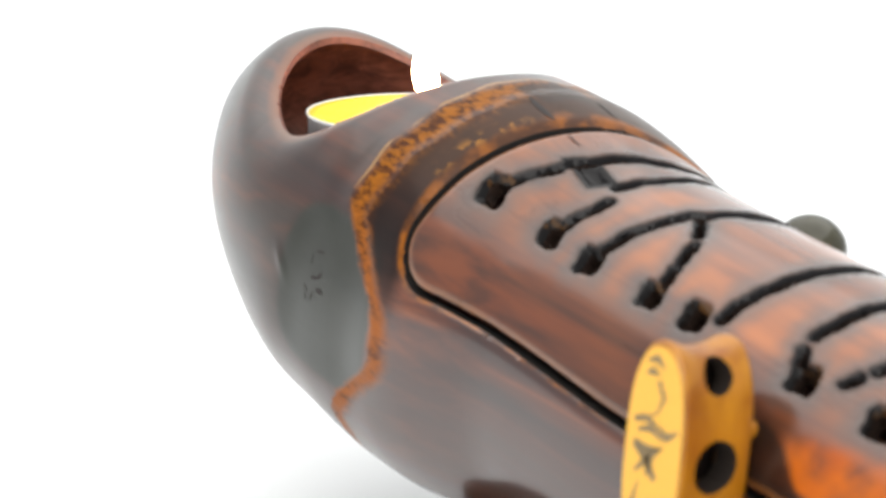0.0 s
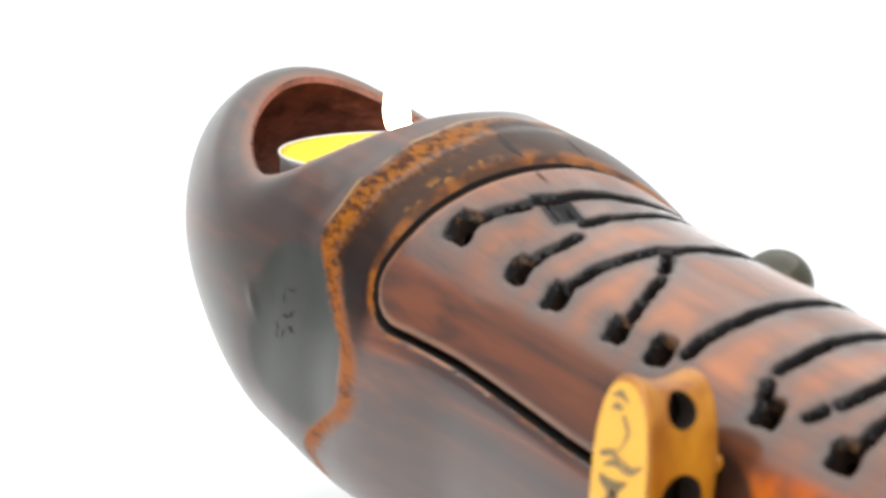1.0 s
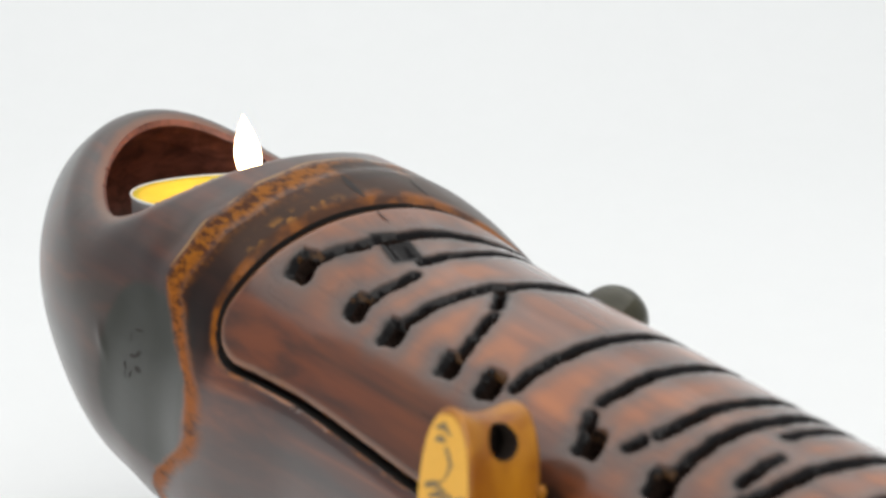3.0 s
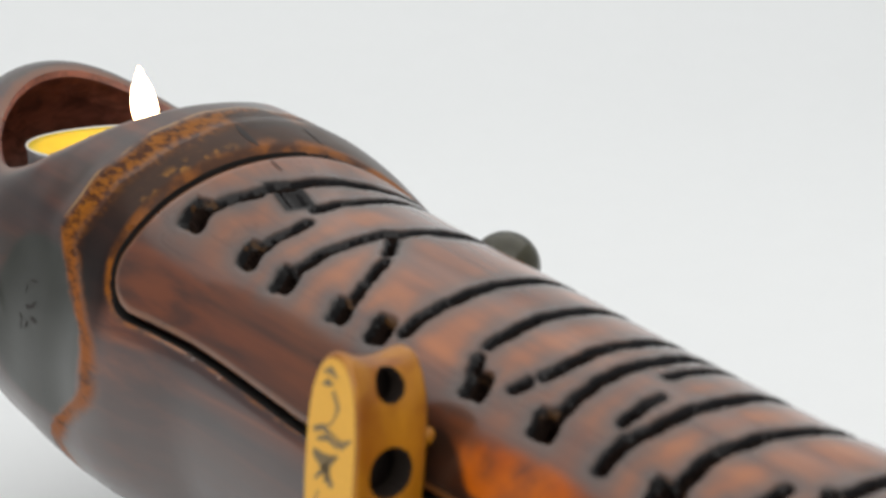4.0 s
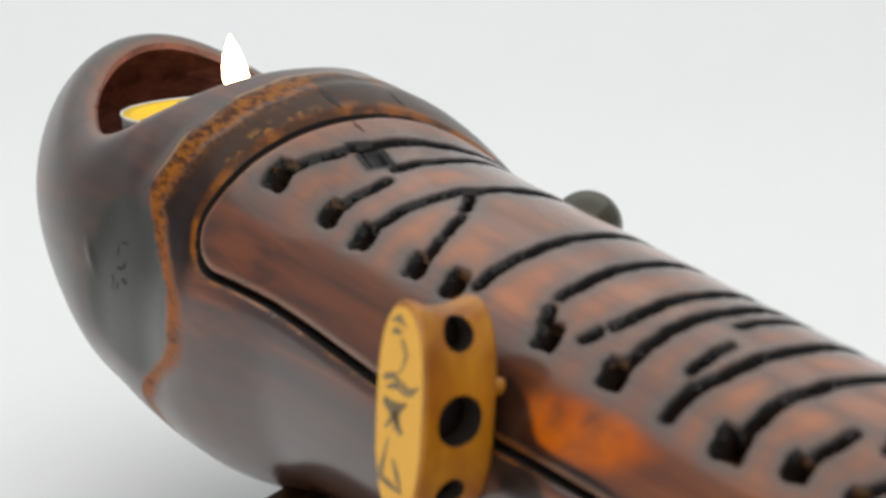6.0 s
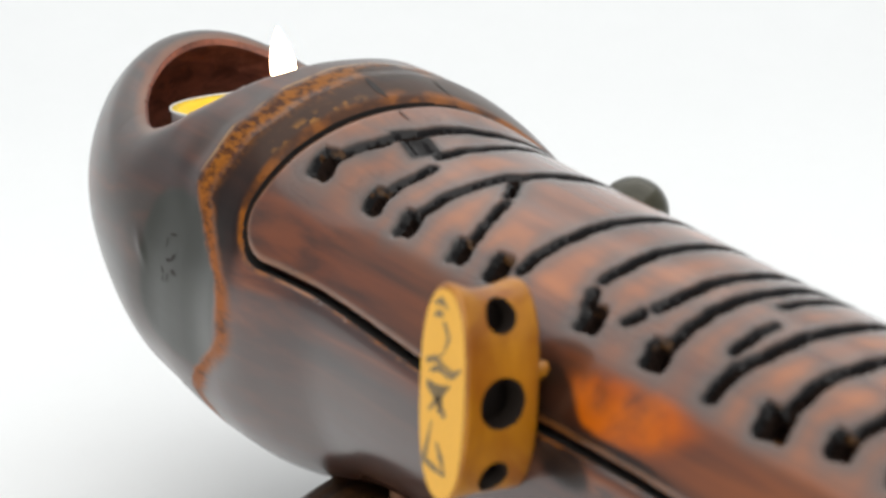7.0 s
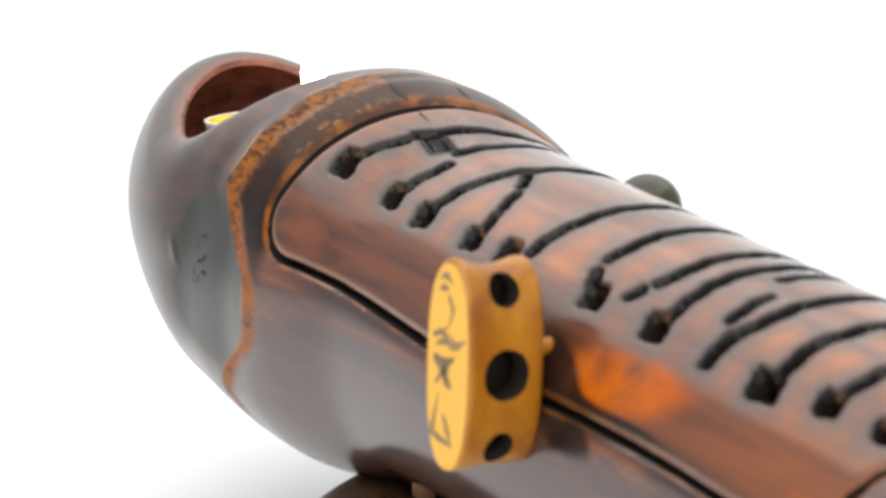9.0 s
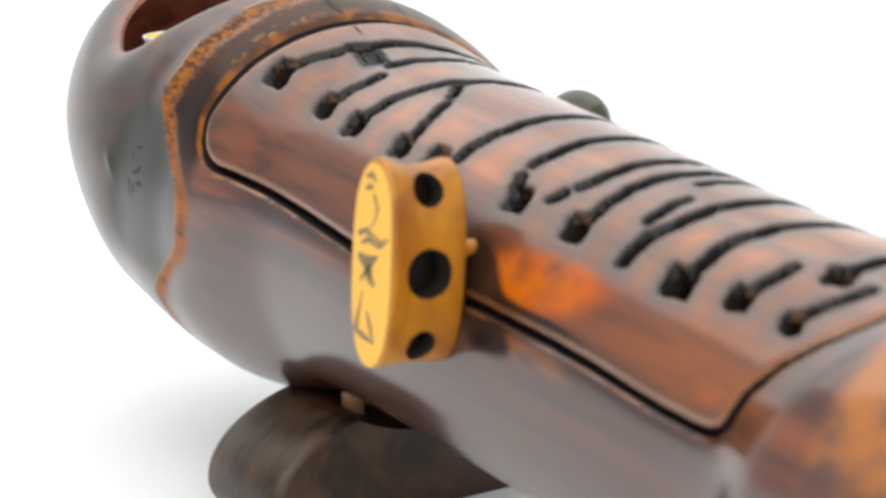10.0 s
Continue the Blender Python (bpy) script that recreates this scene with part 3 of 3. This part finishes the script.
def sliver(name, a, b, width, bow, parent, material, label, lift=0.0):
    """A thin split or scratch that tapers at both ends and follows the skin."""
    bm = bmesh.new()
    rows = []
    for i in range(9):
        f = i / 8
        u, t = a[0] + (b[0] - a[0]) * f, a[1] + (b[1] - a[1]) * f + bow * math.sin(math.pi * f)
        w = width * (0.08 + math.sin(math.pi * f) ** 0.7) / 2
        du, dv = b[0] - a[0], math.radians(b[1] - a[1]) * ARC
        k = w / math.hypot(du, dv)
        side = (-dv * k, math.degrees(du * k / ARC))
        rows.append([bm.verts.new(surface_point(u + e * side[0], t + e * side[1], lift + (0.06 if e else 0.04))) for e in (1, 0, -1)])
    for p, q in zip(rows, rows[1:]):
        bm.faces.new((p[0], q[0], q[1], p[1]))
        bm.faces.new((p[1], q[1], q[2], p[2]))
    part(name, bm, material, parent, label)


SPLIT = plain("split_shadow_gap", (0.020, 0.014, 0.012), 0.7)
sliver("split", (0.4, 8.6), (-7.0, 11.0), 0.75, 0.6, lantern, SPLIT, "dark split across the node")
sliver("split", (-2.7, -10.0), (-8.8, -8.2), 0.35, 0.3, lantern, SPLIT, "dark split across the node")
sliver("crack", (-9.9, 12.0), (-13.0, 12.0), 0.18, 0.2, lantern, SPLIT, "hairline crack in the lid", 0.45)
for a, b, w in (((13.4, 77.2), (11.0, 76.3), 0.35), ((14.0, 78.4), (13.8, 81.4), 0.22), ((13.4, 84.6), (11.5, 83.9), 0.5), ((11.7, 84.0), (10.6, 81.7), 0.6), ((14.9, 87.4), (13.7, 89.1), 0.3), ((11.5, 86.7), (9.5, 86.9), 0.6), ((12.3, 87.9), (12.7, 91.0), 0.3), ((14.4, 89.6), (13.9, 91.8), 0.25)):
    sliver("incised_mark", a, b, w, 0.0, lantern, SPLIT, "tiny incised dark mark")

# ---- the tealight ----
tealight = thing("tealight", Matrix.Translation(LANTERN @ Vector((0, 0.0288, 0.0197)) - Vector((0, 0, 0.0150))), "lit tealight with yellow wax in a foil cup", "candle")
part("cup", lathe([(r / 1000, z / 1000) for r, z in ((0.2, 0), (17.6, 0), (18.2, 0.6), (18.5, 8), (18.7, 14.4), (18.95, 14.8), (18.95, 15.1), (18.8, 15.15), (18.6, 14.9), (18.1, 9), (0.2, 9))], 72), FOIL, tealight, "shiny thin foil cup")
part("wax", lathe([(r / 1000, z / 1000) for r, z in ((0.2, 9.2), (18.0, 9.2), (18.5, 15.05), (17.2, 14.8), (10, 14.2), (3, 14.0), (0.2, 14.0))], 64), WAX, tealight, "molten yellow wax")
part("wick", lathe([(r / 1000, z / 1000) for r, z in ((0.6, 12.9), (0.55, 16), (0.5, 18.6), (0.2, 19.2))], 12), WICK, tealight)
part("flame", lathe([(r / 1000, z / 1000) for r, z in ((0.2, 0), (1.1, 0.4), (1.8, 1.6), (2.05, 3.0), (1.95, 4.6), (1.55, 6.4), (1.05, 7.7), (0.6, 8.7), (0.28, 9.4), (0.05, 9.9))], 24, Matrix.Shear("XY", 4, (-0.10, 0.05))), FLAME, tealight, "small white-hot flame").location = (-0.0001, 0.0002, 0.0171)

# ---- the stand: a crosswise half-round block under the cane ----


def build_stand():
    ob = thing("stand", Matrix.Identity(4), "dark brown stained wooden half-round stand under the lantern", "stand")
    outline = []
    for i in range(57):
        a = math.pi * (-0.16 + 1.32 * i / 56)
        c, s = math.cos(a), math.sin(a)
        x = 28.6 * math.copysign(abs(c) ** 0.95, c)
        z = 4.6 + (13.8 if s > 0 else 9.5) * math.copysign(abs(s) ** 0.95, s)
        outline.append((x, max(z, 0.0)))
    depth = [(-25.0, 0.93), (-24.7, 0.955), (-24.0, 0.978), (-22.8, 0.993), (-21.0, 1.0), (-15, 1.0), (-6.5, 1.0), (-5.0, 0.98), (-4.0, 0.94)]
    bm = bmesh.new()
    rings = []
    for y, k in depth:
        ring = []
        axis_z = 44.5 + y * math.tan(radians(SLOPE))
        for x, z in outline:
            x, z = x * k, z * (k if z > 1 else 1)
            d = math.hypot(x, z - axis_z)
            if d < 28.6 and z > 5:
                z = axis_z - math.sqrt(max(28.6 ** 2 - x * x, 0))
            ring.append(bm.verts.new((x / 1000, y / 1000, max(z, 0) / 1000)))
        rings.append(ring)
    m = len(outline)
    for a, b in zip(rings, rings[1:]):
        for i in range(m):
            bm.faces.new((a[i], a[(i + 1) % m], b[(i + 1) % m], b[i]))
    bm.faces.new([bm.verts.new(v.co) for v in rings[0]])
    bm.faces.new([bm.verts.new(v.co) for v in rings[-1][::-1]])
    bmesh.ops.recalc_face_normals(bm, faces=bm.faces)
    part("block", bm, STAND, ob)
    for x in (-10.5, 10.5):
        part("peg", lathe([(0.0003, 0.014), (0.0017, 0.014), (0.0017, 0.0232), (0.0003, 0.0232)], 16, Matrix.Translation((x / 1000, -0.0185, 0))), PEG, ob, "small copper-coloured peg")


build_stand()

# ---- the oval button pegged to the flank ----


def build_button():
    at = pose(-0.0285, -0.0615, 0.0465, 0, 4.3, 0)
    ob = thing("button", at, "honey-yellow oval button with three bored holes, pegged to the bamboo", "button")
    half_w, half_h = 4.35, 12.5
    n = 64

    turns = np.linspace(0, 2 * math.pi, 721)

    def oval(turn, k):
        c, q = np.cos(turn), np.sin(turn)
        return k * half_w * np.sign(c) * np.abs(c) ** 0.9, np.where(q < 0, half_h * (1 - 0.3 * (1 - k)), k * (half_h - 5.5 * (1 - k))) * np.sign(q) * np.abs(q) ** 0.72

    def section(x, k):
        y, z = oval(np.linspace(0, 2 * math.pi, n, endpoint=False), k)
        return [(x / 1000, a / 1000, b / 1000) for a, b in zip(y, z)]

    oy, oz = oval(turns, 1.0)
    run = np.concatenate([[0], np.cumsum(np.hypot(np.diff(oy), np.diff(oz)))])

    def waist(x):
        return np.interp(x, [-5.3, -5.15, -4.8, -3.9, -2.4, -0.6, 1.0, 2.6, 3.9, 4.8, 5.2, 5.3], [0.955, 0.985, 1.0, 0.985, 0.955, 0.94, 0.945, 0.965, 0.985, 0.985, 0.965, 0.93])

    def rim_outer(u, v):
        y, z = oval(np.interp(v % run[-1], run, turns), waist(u))
        return np.stack([np.where(u > 0, 0.98 * u, u), y, z], 1) / 1000

    def rim_inner(u, v):
        y, z = oval(np.interp(v % run[-1], run, turns), waist(u))
        return np.stack([np.where(u > 0, 0.98 * u, u), 0.25 * y, 0.93 * z], 1) / 1000

    def bores(u, v):
        y, z = oval(np.interp(v % run[-1], run, turns), waist(u))
        d = np.full(np.shape(u), 9.0)
        for zb, r in ((8.75, 2.0), (-1.0, 3.0), (-9.75, 1.9)):
            d = np.minimum(d, np.where(y < 0, np.hypot((u - 0.1) * 0.94, z - zb) - r, 9.0))
        return d

    part("rim", sheet("rim", np.linspace(-5.3, 5.3, 36), np.linspace(0, run[-1], 181), bores, rim_outer, rim_inner, {}, True), [BONE, BORE, BORE], ob, "polished honey-brown waisted rim with bored holes")
    bm = bmesh.new()
    bm.faces.new([bm.verts.new(p) for p in section(5.24, 0.935)])
    part("back", bm, BONE, ob)
    bm = bmesh.new()
    bm.faces.new([bm.verts.new(p) for p in section(-5.36, 0.958)])
    bm.faces.ensure_lookup_table()
    bm.faces[0].normal_update()
    part("face", bm, BONE_FACE, ob, "pale yellow cut face")
    part("peg", lathe([(0.0002, 0.004), (0.0011, 0.004), (0.0011, 0.0085), (0.0008, 0.0093), (0.0002, 0.0095)], 16, Matrix.Translation((0, -0.0014, 0.0014)) @ pose(0, 0, 0, 0, 90)), BONE, ob)
    # brushed ink strokes on the face
    strokes = [((-1.9, 9.9), (-0.5, 10.4), (0.7, 9.5)), ((-1.9, 8.5), (-1.0, 8.9), (0.0, 8.8)), ((0.0, 8.1), (1.0, 6.4), (0.2, 4.6), (-1.0, 3.8)),
               ((-3.1, 3.1), (-1.4, 3.7), (0.2, 3.3), (1.9, 2.3), (3.4, 3.3)), ((-2.4, 2.1), (-0.5, 2.8), (1.4, 1.9)), ((-2.9, 0.8), (-1.0, 0.3), (1.2, 0.8)),
               ((-2.4, -2.5), (-0.5, -0.5), (1.4, 1.1)), ((0.7, -2.7), (-1.0, -0.7), (-2.7, 0.6)), ((-0.5, 0.6), (-0.2, -1.0), (-0.6, -2.5)),
               ((-1.7, -3.5), (-2.3, -5.8), (-2.9, -8.0)), ((-0.7, -5.8), (0.2, -7.5), (1.0, -9.3)), ((-3.4, -8.2), (-1.4, -8.8), (1.2, -9.4))]
    for s in strokes:
        bm = bmesh.new()
        rows = []
        for i, (y, z) in enumerate(s):
            (a, b), (c, d) = s[max(i - 1, 0)], s[min(i + 1, len(s) - 1)]
            k = 0.50 * (0.6 + 0.4 * math.sin(2.1 * i + y)) / math.hypot(c - a, d - b)
            dy, dz = (d - b) * k, -(c - a) * k
            rows.append([bm.verts.new((-0.00540, -(y + e * dy) / 1000, (z + e * dz) / 1000)) for e in (1, -1)])
        for p, q in zip(rows, rows[1:]):
            bm.faces.new((p[0], q[0], q[1], p[1]))
        part("ink_stroke", bm, INK, ob, "faded dark ink stroke")


build_button()


def build_knob():
    ob = thing("knob", Matrix.Translation((0.0170, -0.0372, 0.0570)) @ pose(0, 0, 0, 0, 55, 0), "dark olive polished round knob on the bamboo", "knob")
    prof = [(0.0001, -0.003), (0.0042, -0.003), (0.0048, -0.0008)] + [(0.0050 * math.cos(a), 0.0050 * math.sin(a)) for a in np.linspace(0.05, 1.53, 12)]
    part("dome", lathe(prof, 40), KNOB, ob)


build_knob()
